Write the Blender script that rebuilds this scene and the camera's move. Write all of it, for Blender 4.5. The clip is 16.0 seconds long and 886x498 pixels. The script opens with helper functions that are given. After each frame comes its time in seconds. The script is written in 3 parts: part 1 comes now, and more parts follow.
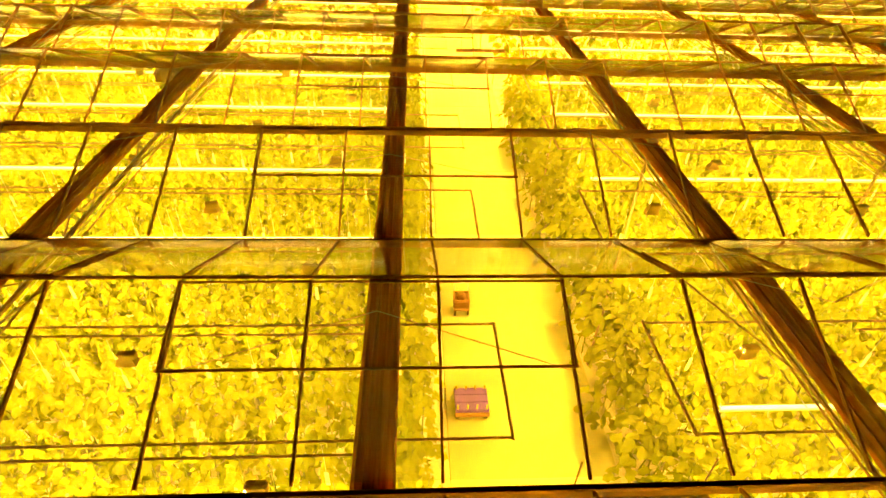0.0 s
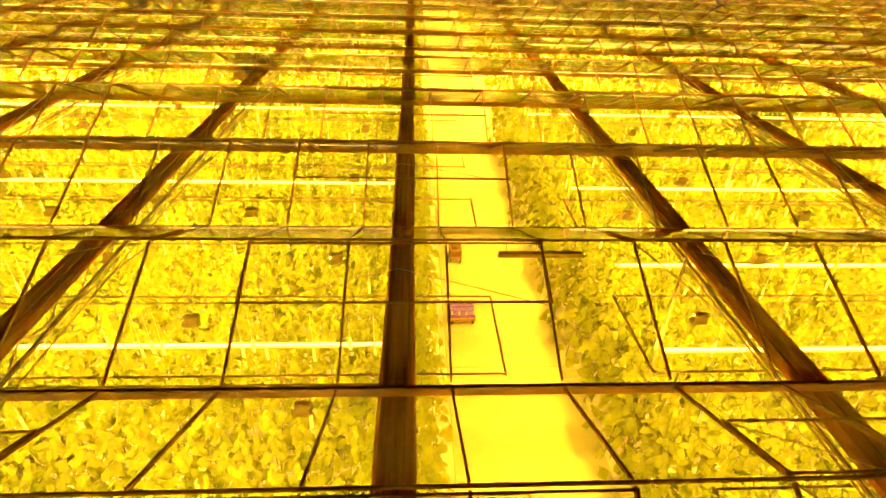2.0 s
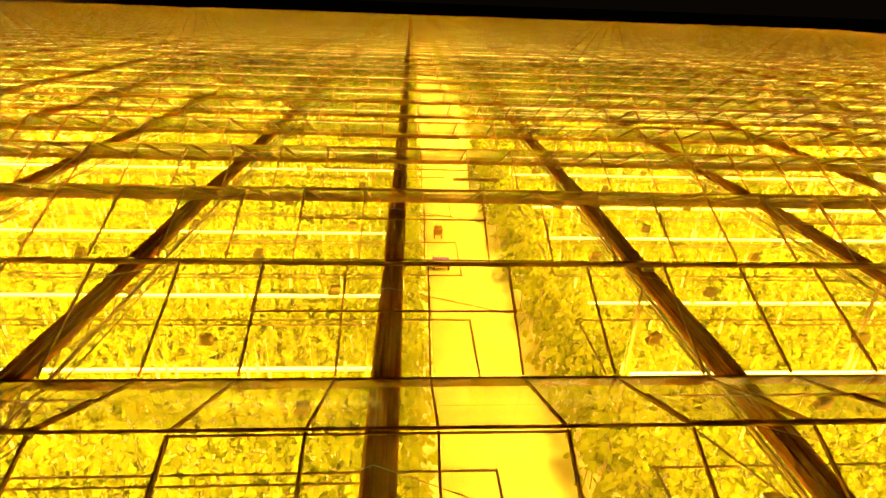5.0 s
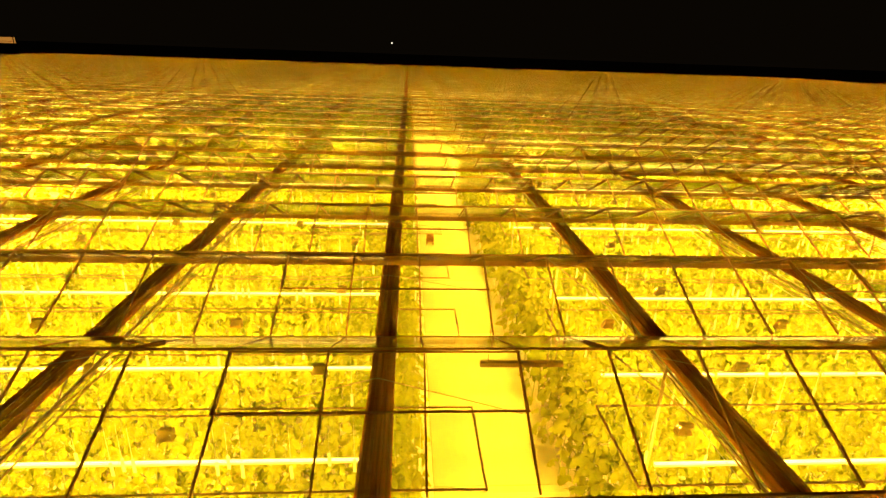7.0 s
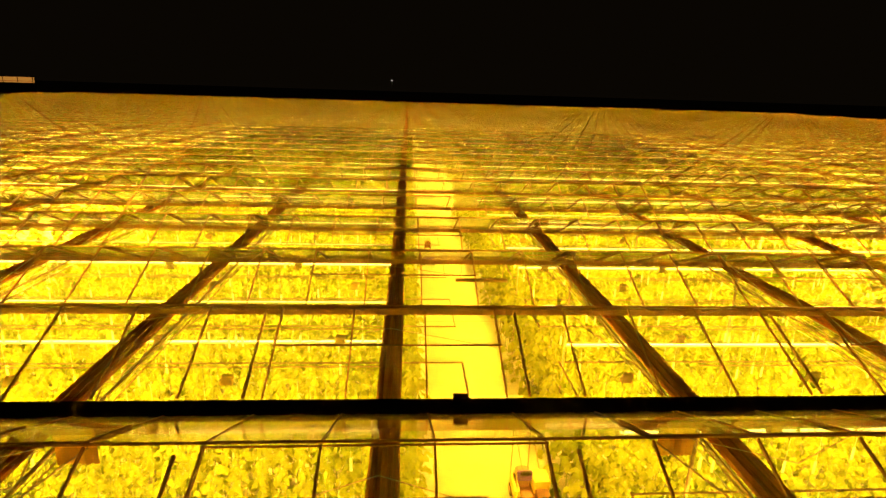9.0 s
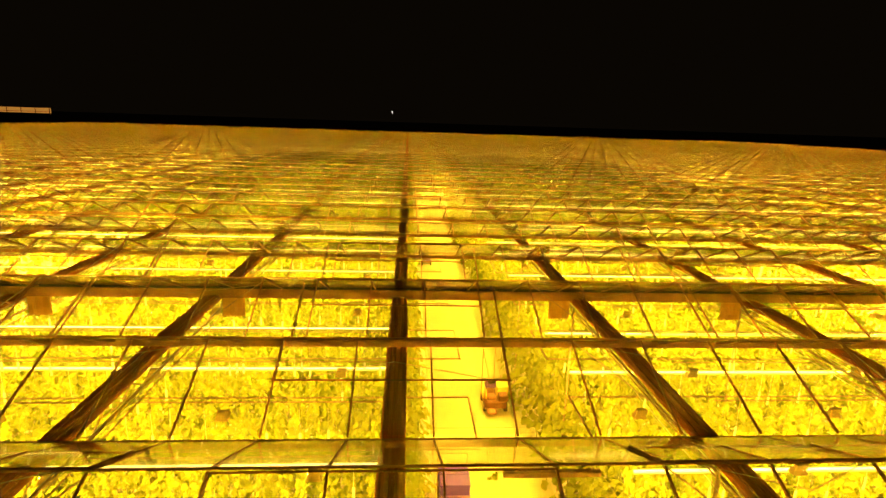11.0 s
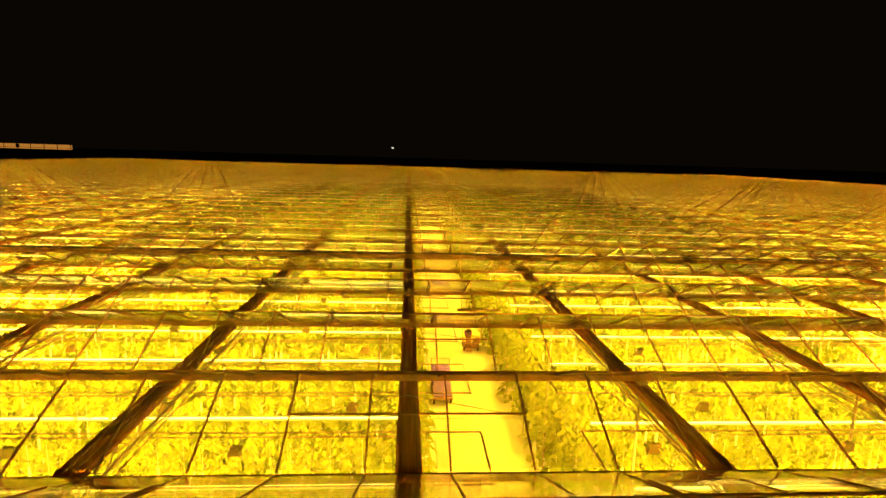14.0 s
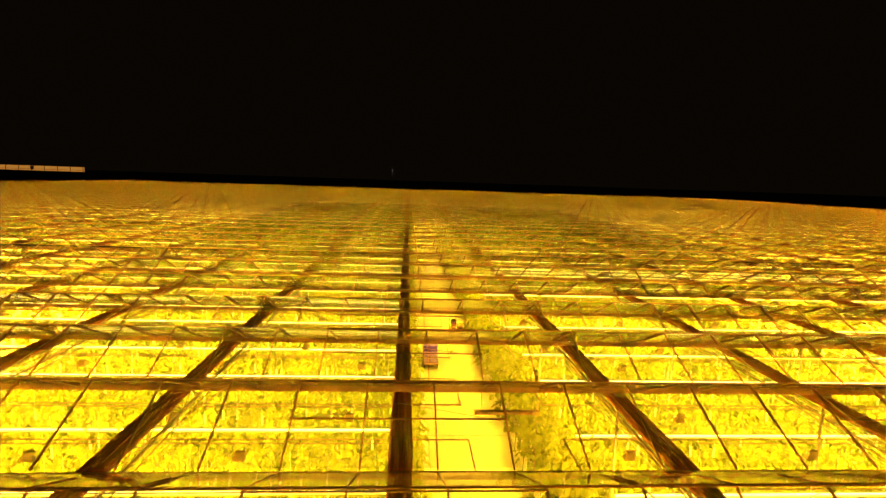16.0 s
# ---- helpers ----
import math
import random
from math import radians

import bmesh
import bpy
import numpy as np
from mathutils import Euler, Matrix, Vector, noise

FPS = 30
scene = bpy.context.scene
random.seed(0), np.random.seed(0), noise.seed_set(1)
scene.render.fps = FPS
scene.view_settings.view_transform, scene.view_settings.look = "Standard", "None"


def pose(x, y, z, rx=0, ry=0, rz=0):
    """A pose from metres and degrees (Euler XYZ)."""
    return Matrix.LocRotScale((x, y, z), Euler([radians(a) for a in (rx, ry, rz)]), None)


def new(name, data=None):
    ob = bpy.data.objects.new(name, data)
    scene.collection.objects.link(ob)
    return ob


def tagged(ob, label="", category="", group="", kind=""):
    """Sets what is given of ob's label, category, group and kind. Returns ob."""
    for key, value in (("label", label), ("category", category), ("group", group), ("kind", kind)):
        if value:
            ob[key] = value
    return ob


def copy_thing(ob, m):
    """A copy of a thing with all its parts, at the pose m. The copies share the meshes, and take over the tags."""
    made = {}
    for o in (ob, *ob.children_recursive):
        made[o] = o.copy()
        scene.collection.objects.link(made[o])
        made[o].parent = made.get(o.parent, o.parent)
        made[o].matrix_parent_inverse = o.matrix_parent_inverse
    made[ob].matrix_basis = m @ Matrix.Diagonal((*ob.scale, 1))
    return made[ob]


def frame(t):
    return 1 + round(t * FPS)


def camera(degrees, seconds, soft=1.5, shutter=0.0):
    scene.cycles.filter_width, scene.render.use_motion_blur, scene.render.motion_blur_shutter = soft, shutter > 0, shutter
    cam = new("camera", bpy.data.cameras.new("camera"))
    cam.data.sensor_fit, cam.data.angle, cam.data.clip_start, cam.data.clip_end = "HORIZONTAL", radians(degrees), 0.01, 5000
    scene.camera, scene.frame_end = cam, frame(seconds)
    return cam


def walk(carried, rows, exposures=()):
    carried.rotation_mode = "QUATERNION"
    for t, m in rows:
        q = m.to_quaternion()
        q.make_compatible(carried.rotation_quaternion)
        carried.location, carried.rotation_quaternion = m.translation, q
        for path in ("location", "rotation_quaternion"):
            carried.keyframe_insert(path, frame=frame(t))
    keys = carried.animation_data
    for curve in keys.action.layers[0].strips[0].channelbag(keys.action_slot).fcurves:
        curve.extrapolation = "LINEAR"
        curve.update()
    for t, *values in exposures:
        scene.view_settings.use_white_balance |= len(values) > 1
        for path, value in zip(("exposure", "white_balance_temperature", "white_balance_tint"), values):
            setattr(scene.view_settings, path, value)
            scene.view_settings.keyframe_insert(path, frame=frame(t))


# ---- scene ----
cam = camera(78.99, 16.0, soft=1.3)
ROWS = [
    (0.0, -0.226, -5.328, 3.827, -36.65, -1.92, -2.57),
    (0.5, -0.291, -6.490, 3.862, -35.38, -1.87, -2.56),
    (1.0, -0.345, -7.718, 3.895, -34.16, -1.84, -2.57),
    (1.5, -0.381, -8.939, 3.932, -32.96, -1.82, -2.58),
    (2.0, -0.384, -10.206, 3.971, -31.81, -1.81, -2.62),
    (2.5, -0.365, -11.467, 4.005, -30.72, -1.83, -2.67),
    (3.0, -0.338, -12.729, 4.033, -29.63, -1.85, -2.72),
    (3.5, -0.312, -13.996, 4.056, -28.47, -1.86, -2.77),
    (4.0, -0.297, -15.327, 4.069, -27.31, -1.87, -2.81),
    (6.5, -0.214, -21.860, 4.051, -20.98, -1.93, -3.32),
    (7.0, -0.216, -23.231, 4.064, -19.99, -1.90, -3.36),
    (7.5, -0.223, -24.643, 4.079, -19.08, -1.87, -3.41),
    (8.0, -0.238, -26.047, 4.092, -18.23, -1.82, -3.45),
    (8.5, -0.262, -27.420, 4.122, -17.36, -1.79, -3.475),
    (9.0, -0.298, -28.926, 4.105, -16.40, -1.69, -3.48),
    (11.5, -0.423, -36.970, 4.044, -12.70, -1.80, -3.59),
    (12.0, -0.458, -38.551, 4.044, -12.08, -1.80, -3.62),
    (12.5, -0.498, -40.134, 4.048, -11.48, -1.79, -3.64),
    (13.0, -0.548, -41.850, 4.052, -10.87, -1.75, -3.64),
    (13.5, -0.597, -43.395, 4.059, -10.28, -1.71, -3.62),
    (14.0, -0.631, -45.090, 4.069, -9.72, -1.68, -3.62),
    (14.5, -0.640, -46.814, 4.088, -9.13, -1.68, -3.63),
    (15.0, -0.616, -48.571, 4.116, -8.44, -1.73, -3.66),
    (15.5, -0.577, -50.413, 4.144, -7.81, -1.81, -3.68),
    (16.0, -0.532, -52.333, 4.167, -7.33, -1.90, -3.69),
]
GUTTER, RIDGE = 6.0, 0.74            # gutter height over the floor, ridge over gutter
walk(cam, [(t, pose(x, y, z + GUTTER, 90 + tilt, roll, yaw)) for t, x, y, z, tilt, roll, yaw in ROWS])

# ---- world and exposure ----
world = bpy.data.worlds.new("night")
scene.world = world
world.use_nodes = True
world.node_tree.nodes["Background"].inputs[0].default_value = (0.55, 0.36, 0.16, 1)
world.node_tree.nodes["Background"].inputs[1].default_value = 0.005
scene.view_settings.exposure = 0.0
scene.cycles.transparent_max_bounces = 64
SODIUM = (1.0, 0.508, 0.024)
LAMP_POWER = 6550.0

PANE, SPAN, BAY = 1.125, 3.2, 4.5     # pane width, gutter to gutter, truss to truss
SCREEN_X = -0.54                      # a truss line with its folded screen
K_FIRST, K_LAST = -20, 42             # roof spans
X_MIN, X_MAX = -95.0, 113.0
NEAR_I = range(-13, 17)               # panes built singly
K_NEAR = 6                            # spans up to here are built pane by pane
PATH_X0, PATH_X1 = 0.5, 3.85
EXP_K, JOINT = -7, 0.3                # the thick expansion gutter, and how far it sets the spans before it back


def span_y(k):
    """Where a roof span begins."""
    return k * SPAN - (JOINT if k < EXP_K else 0.0)


# ---- materials ----
def nodes_of(name):
    m = bpy.data.materials.new(name)
    m.use_nodes = True
    return m, m.node_tree.nodes, m.node_tree.links


def surface(name, base, rough=0.6, metal=0.0, scale=8.0, vary=0.25, bump=0.15, fine=90.0, island=0.0, rnd=0.0, trans=0.0, stretch=(1, 1, 1)):
    """A noisy painted, mineral or leafy surface with two scales of variation."""
    m, n, l = nodes_of(name)
    b = n["Principled BSDF"]
    b.inputs["Roughness"].default_value, b.inputs["Metallic"].default_value = rough, metal
    co = n.new("ShaderNodeTexCoord")
    big, small = n.new("ShaderNodeTexNoise"), n.new("ShaderNodeTexNoise")
    big.inputs["Scale"].default_value, small.inputs["Scale"].default_value = scale, fine
    big.inputs["Detail"].default_value = 6
    far = n.new("ShaderNodeVectorMath")
    far.operation = "MULTIPLY"
    far.inputs[1].default_value = stretch
    l.new(co.outputs["Object"], far.inputs[0])
    for x in (big, small):
        l.new(far.outputs[0], x.inputs["Vector"])
    ramp = n.new("ShaderNodeMapRange")
    ramp.inputs["From Min"].default_value, ramp.inputs["From Max"].default_value = 0.3, 0.7
    ramp.inputs["To Min"].default_value, ramp.inputs["To Max"].default_value = 1 - vary, 1 + vary
    l.new(big.outputs["Fac"], ramp.inputs["Value"])
    value = ramp.outputs["Result"]
    for on, node, out in ((island, "ShaderNodeNewGeometry", "Random Per Island"), (rnd, "ShaderNodeObjectInfo", "Random")):
        if on:
            g, r2, mu = n.new(node), n.new("ShaderNodeMapRange"), n.new("ShaderNodeMath")
            r2.inputs["To Min"].default_value, r2.inputs["To Max"].default_value = 1 - on, 1 + on
            mu.operation = "MULTIPLY"
            l.new(g.outputs[out], r2.inputs["Value"])
            l.new(r2.outputs["Result"], mu.inputs[0])
            l.new(value, mu.inputs[1])
            value = mu.outputs[0]
    mix = n.new("ShaderNodeVectorMath")
    mix.operation = "SCALE"
    mix.inputs[0].default_value = base
    l.new(value, mix.inputs["Scale"])
    l.new(mix.outputs[0], b.inputs["Base Color"])
    bp = n.new("ShaderNodeBump")
    bp.inputs["Strength"].default_value = bump
    bp.inputs["Distance"].default_value = 0.02
    l.new(small.outputs["Fac"], bp.inputs["Height"])
    l.new(bp.outputs["Normal"], b.inputs["Normal"])
    if trans:
        tr, mx = n.new("ShaderNodeBsdfTranslucent"), n.new("ShaderNodeMixShader")
        mx.inputs[0].default_value = trans
        l.new(mix.outputs[0], tr.inputs["Color"])
        l.new(b.outputs[0], mx.inputs[1])
        l.new(tr.outputs[0], mx.inputs[2])
        l.new(mx.outputs[0], n["Material Output"].inputs["Surface"])
    return m


def glass(name, dirt_haze=0.05, faces=1, clear=0.95, shine=0.9):
    """Thin greenhouse glass: clear, mirror-like at a slant, with a dirty film whose amber colour also stands in for
    hazy light. faces: 2 for a pane with two sides, which share the effect.
    """
    dirt_haze /= faces
    m, n, l = nodes_of(name)
    n.remove(n["Principled BSDF"])
    tr, gl, di, fr = n.new("ShaderNodeBsdfTransparent"), n.new("ShaderNodeBsdfGlossy"), n.new("ShaderNodeBsdfTranslucent"), n.new("ShaderNodeLayerWeight")
    tr.inputs[0].default_value = [v ** (1 / faces) for v in (clear, clear, clear - 0.01)] + [1]
    gl.inputs["Roughness"].default_value = 0.06
    # the film's amber also paints in the haze that veils dark parts
    di.inputs[0].default_value = (0.84, 0.64, 0.36, 1)
    fr.inputs["Blend"].default_value = 0.5
    pw, sc = n.new("ShaderNodeMath"), n.new("ShaderNodeMapRange")
    pw.operation = "POWER"
    pw.inputs[1].default_value = 5.0 if faces == 2 else 4.4
    l.new(fr.outputs["Facing"], pw.inputs[0])
    l.new(pw.outputs[0], sc.inputs["Value"])
    sc.inputs["To Min"].default_value, sc.inputs["To Max"].default_value = 0.06 / faces, shine
    co, no, mr = n.new("ShaderNodeTexCoord"), n.new("ShaderNodeTexNoise"), n.new("ShaderNodeMapRange")
    no.inputs["Scale"].default_value, no.inputs["Detail"].default_value = 1.6, 8
    mr.inputs["From Min"].default_value, mr.inputs["From Max"].default_value = 0.35, 0.75
    mr.inputs["To Min"].default_value, mr.inputs["To Max"].default_value = dirt_haze * 0.55, dirt_haze * 1.4
    l.new(co.outputs["Object"], no.inputs["Vector"])
    l.new(no.outputs["Fac"], mr.inputs["Value"])
    m1, m2 = n.new("ShaderNodeMixShader"), n.new("ShaderNodeMixShader")
    l.new(mr.outputs["Result"], m1.inputs[0])
    l.new(tr.outputs[0], m1.inputs[1])
    l.new(di.outputs[0], m1.inputs[2])
    l.new(sc.outputs["Result"], m2.inputs[0])
    l.new(m1.outputs[0], m2.inputs[1])
    l.new(gl.outputs[0], m2.inputs[2])
    l.new(m2.outputs[0], n["Material Output"].inputs["Surface"])
    return m


def glow(name, color, strength, sampling="NONE"):
    m, n, l = nodes_of(name)
    b = n["Principled BSDF"]
    b.inputs["Base Color"].default_value = (0.8, 0.8, 0.8, 1)
    b.inputs["Emission Color"].default_value = (*color, 1)
    b.inputs["Emission Strength"].default_value = strength
    m.cycles.emission_sampling = sampling
    return m


GLASS = glass("roof_glass", 0.025, 1, 0.99, 0.5)
PANE_GLASS = glass("pane_glass", 0.18, 2, 0.985, 0.85)
ALU = surface("aluminium_bar", (0.28, 0.11, 0.045), 0.55, 0.2, 3, 0.2)
DARK = surface("dark_gutter", (0.4, 0.185, 0.08), 0.6, 0.1, 2, 0.35)
BLACK = surface("plain_black", (0.03, 0.028, 0.027), 0.6, 0.0, 2, 0.35)
STEEL = surface("galvanised_steel", (0.46, 0.32, 0.22), 0.5, 0.25, 6, 0.2)
WHITE = surface("white_paint", (0.8, 0.79, 0.76), 0.5, 0.0, 3, 0.08)
SCREEN = surface("screen_cloth", (0.43, 0.11, 0.04), 0.8, 0.0, 5, 0.45, 0.4, trans=0.16, stretch=(5, 0.12, 2))
FLAP = surface("thin_cloth", (0.8, 0.5, 0.14), 0.8, 0.0, 5, 0.15, 0.2, trans=0.7)
PIPE = surface("pipe_brown", (0.4, 0.25, 0.14), 0.5, 0.3, 4, 0.25)
CONCRETE = surface("concrete", (0.46, 0.455, 0.27), 0.85, 0.0, 0.5, 0.09, 0.25, 40)
SOIL = surface("ground_cloth", (0.62, 0.58, 0.42), 0.9, 0.0, 1.5, 0.3)
EARTH = surface("dark_earth", (0.05, 0.05, 0.045), 0.95, 0.0, 0.1, 0.4)
LEAF = surface("leaf", (0.275, 0.335, 0.03), 0.75, 0.0, 2.5, 0.2, 0.1, 60, island=0.15, rnd=0.08, trans=0.62)
STEM = surface("stem", (0.2, 0.26, 0.07), 0.6, 0.0, 9, 0.2)
STRING = surface("white_string", (0.8, 0.8, 0.75), 0.7, 0.0, 9, 0.1, trans=0.5)
HOUSING = surface("lamp_housing", (0.6, 0.44, 0.14), 0.5, 0.2, 9, 0.2)
BULB = glow("sodium_lamp", SODIUM, LAMP_POWER, "FRONT")


# ---- mesh helpers ----
class Shape:
    """Collects boxes, tubes and sheets into one mesh."""

    def __init__(self):
        self.v, self.f = [], []

    def hexa(self, pts, caps=True):
        o = len(self.v)
        self.v += [tuple(p) for p in pts]
        fs = [(0, 1, 5, 4), (1, 2, 6, 5), (2, 3, 7, 6), (3, 0, 4, 7)]
        if caps:
            fs += [(3, 2, 1, 0), (4, 5, 6, 7)]
        self.f += [tuple(o + i for i in f) for f in fs]
        return self

    def box(self, x0, x1, y0, y1, z0, z1):
        return self.hexa([(x0, y0, z0), (x1, y0, z0), (x1, y1, z0), (x0, y1, z0), (x0, y0, z1), (x1, y0, z1), (x1, y1, z1), (x0, y1, z1)])

    def bevel_box(self, x0, x1, y0, y1, z0, z1, b=0.02):
        """A box with chamfered upright and upper edges."""
        o = len(self.v)
        ring = lambda z, d: [(x0 + b + d, y0 + d, z), (x1 - b - d, y0 + d, z), (x1 - d, y0 + b + d, z), (x1 - d, y1 - b - d, z), (x1 - b - d, y1 - d, z), (x0 + b + d, y1 - d, z), (x0 + d, y1 - b - d, z), (x0 + d, y0 + b + d, z)]
        self.v += ring(z0, 0) + ring(z1 - b, 0) + ring(z1, b * 0.8)
        for r in (0, 8):
            self.f += [(o + r + i, o + r + (i + 1) % 8, o + r + 8 + (i + 1) % 8, o + r + 8 + i) for i in range(8)]
        self.f += [tuple(o + i for i in range(7, -1, -1)), tuple(o + 16 + i for i in range(8))]
        return self

    def tube(self, a, b, r, n=6, r2=None, caps=True):
        a, b = Vector(a), Vector(b)
        w = (b - a).normalized()
        u = w.orthogonal().normalized()
        s = w.cross(u)
        o = len(self.v)
        for p, rr in ((a, r), (b, r if r2 is None else r2)):
            self.v += [tuple(p + rr * (math.cos(6.28319 * i / n) * u + math.sin(6.28319 * i / n) * s)) for i in range(n)]
        self.f += [(o + i, o + (i + 1) % n, o + n + (i + 1) % n, o + n + i) for i in range(n)]
        if caps:
            self.f += [tuple(o + i for i in range(n - 1, -1, -1)), tuple(o + n + i for i in range(n))]
        return self

    def sheet(self, *pts):
        o = len(self.v)
        self.v += [tuple(p) for p in pts]
        self.f.append(tuple(range(o, o + len(pts))))
        return self

    def slab(self, x0, x1, y0, z0, y1, z1, t, up):
        """A sloping plate from (y0, z0) to (y1, z1), t thick, raised by up along its normal."""
        d = Vector((0, y1 - y0, z1 - z0)).normalized()
        nrm = Vector((0, -d.z, d.y)) if d.y > 0 else Vector((0, d.z, -d.y))
        lo, hi = nrm * up, nrm * (up + t)
        base = [Vector((x0, y0, z0)), Vector((x1, y0, z0)), Vector((x1, y1, z1)), Vector((x0, y1, z1))]
        return self.hexa([p + lo for p in base] + [p + hi for p in base])

    def data(self, name, mat, smooth=False):
        me = bpy.data.meshes.new(name)
        me.from_pydata(self.v, [], self.f)
        me.materials.append(mat)
        if smooth:
            me.polygons.foreach_set("use_smooth", [True] * len(me.polygons))
        return me


def part(name, shape, mat, parent, label="", at=None, smooth=False):
    ob = new(name, shape if isinstance(shape, bpy.types.Mesh) else shape.data(name, mat, smooth))
    ob.parent = parent
    if at is not None:
        ob.location = at
    return tagged(ob, label) if label else ob


def thing(name, label, category, at=(0, 0, 0), group="", kind=""):
    ob = new(name)
    ob.location = at
    return tagged(ob, label, category, group, kind)


def solid(name, shape, mat, label, category, at=(0, 0, 0), group="", kind="", smooth=False):
    ob = new(name, shape if isinstance(shape, bpy.types.Mesh) else shape.data(name, mat, smooth))
    ob.location = at
    return tagged(ob, label, category, group, kind)


# ---- ground, floor, path ----
Y0, Y1 = K_FIRST * SPAN, (K_LAST + 1) * SPAN
solid("ground", Shape().box(-2500, 2500, -600, 3000, -0.5, -0.06), EARTH, "dark earth round the greenhouse at night", "ground", kind="structure")
solid("floor", Shape().box(X_MIN, PATH_X0, Y0, Y1, -0.05, 0.0).box(PATH_X1, X_MAX, Y0, Y1, -0.05, 0.0), SOIL, "pale cloth-covered growing floor under the crop", "floor", kind="structure")
path = thing("pavement", "pale concrete main path between the crop blocks", "path", kind="structure")
slabs = [Shape().bevel_box(PATH_X0 + 0.004, PATH_X1 - 0.004, 0.006, 6.394, -0.05, 0.02, 0.012).data("path_slab", CONCRETE)]
for j in range(int((Y1 - Y0) / 6.4)):
    part("slab", slabs[0], CONCRETE, path, at=(0, Y0 + 6.4 * j, 0))

# ---- roof spans ----
def slope(side, f, k=0):
    """Height and place of a point at the fraction f from gutter to ridge; side 0 rises from the gutter, side 1 falls to the next."""
    return (SPAN / 2 * f if side == 0 else SPAN - SPAN / 2 * f), RIDGE * f


BAR = []
PANES = []
for side in (0, 1):
    (ya, za), (yb, zb) = slope(side, 0.03), slope(side, 0.985)
    BAR.append(Shape().slab(-0.01, 0.01, ya, za, yb, zb, 0.036, -0.028).data("glazing_bar", ALU))
    (ya, za), (yb, zb) = slope(side, 0.04), slope(side, 0.98)
    PANES.append(Shape().slab(0.0105, PANE - 0.0105, ya, za, yb, zb, 0.004, 0.0).data("pane", PANE_GLASS))
    (yc, zc) = slope(side, 0.52)
    PANES.append(Shape().slab(0.0105, PANE - 0.0105, ya, za, yc, zc, 0.004, 0.0).data("short_pane", PANE_GLASS))


def vent_meshes(side):
    """A ventilator three panes wide, hinged at the ridge and lifted a little."""
    (yb, zb), (ya, za) = slope(side, 0.975), slope(side, 0.5)
    za += 0.05 if side == 0 else 0.012
    w = 3 * PANE
    fr = Shape().slab(-0.02, w + 0.02, ya, za, ya + (yb - ya) * 0.024, za + (zb - za) * 0.024, 0.02 if side == 0 else 0.016, 0.0)
    fr.slab(-0.02, w + 0.02, yb, zb, yb + (ya - yb) * 0.02, zb + (za - zb) * 0.02, 0.018, 0.0)
    rails = [Shape().slab(PANE * j - 0.009, PANE * j + 0.009, ya, za, yb, zb, 0.022, 0.004).data("rail", ALU) for j in range(4)]
    panes = [Shape().slab(PANE * j + 0.016, PANE * j + PANE - 0.016, ya, za, yb, zb, 0.004, 0.012).data("pane", PANE_GLASS) for j in range(3)]
    rod = Shape()
    for x in (0.06, w - 0.06):
        rod.tube((w / 2, yb, zb - 0.36), (x, ya, za - 0.02), 0.006, 5)
    return fr.data("frame", ALU), rails, panes, rod.data("push_rod", STEEL)


VENTS = [vent_meshes(0), vent_meshes(1)]
VENT_I = (-2, 2)                      # first bar of a ventilator on the two slopes; they come again every 8 panes


def in_vent(i, side):
    return (i - VENT_I[side]) % 8 < 3


GUT = Shape()
for pts in (((-0.03, -0.1), (0.03, -0.1), (0.028, -0.096), (-0.028, -0.096)), ((-0.03, -0.1), (-0.026, -0.1), (-0.018, 0.004), (-0.022, 0.004)), ((0.026, -0.1), (0.03, -0.1), (0.022, 0.004), (0.018, 0.004))):
    GUT.hexa([(X_MIN, *p) for p in pts] + [(X_MAX, *p) for p in pts])
GUT = GUT.data("gutter", DARK)
RDG = Shape().hexa([(X_MIN, -0.013, -0.012), (X_MAX, -0.013, -0.012), (X_MAX, 0.013, -0.012), (X_MIN, 0.013, -0.012), (X_MIN, -0.008, 0.012), (X_MAX, -0.008, 0.012), (X_MAX, 0.008, 0.012), (X_MIN, 0.008, 0.012)]).data("ridge", DARK)
I_ALL = range(int(X_MIN / PANE), int(X_MAX / PANE) + 1)


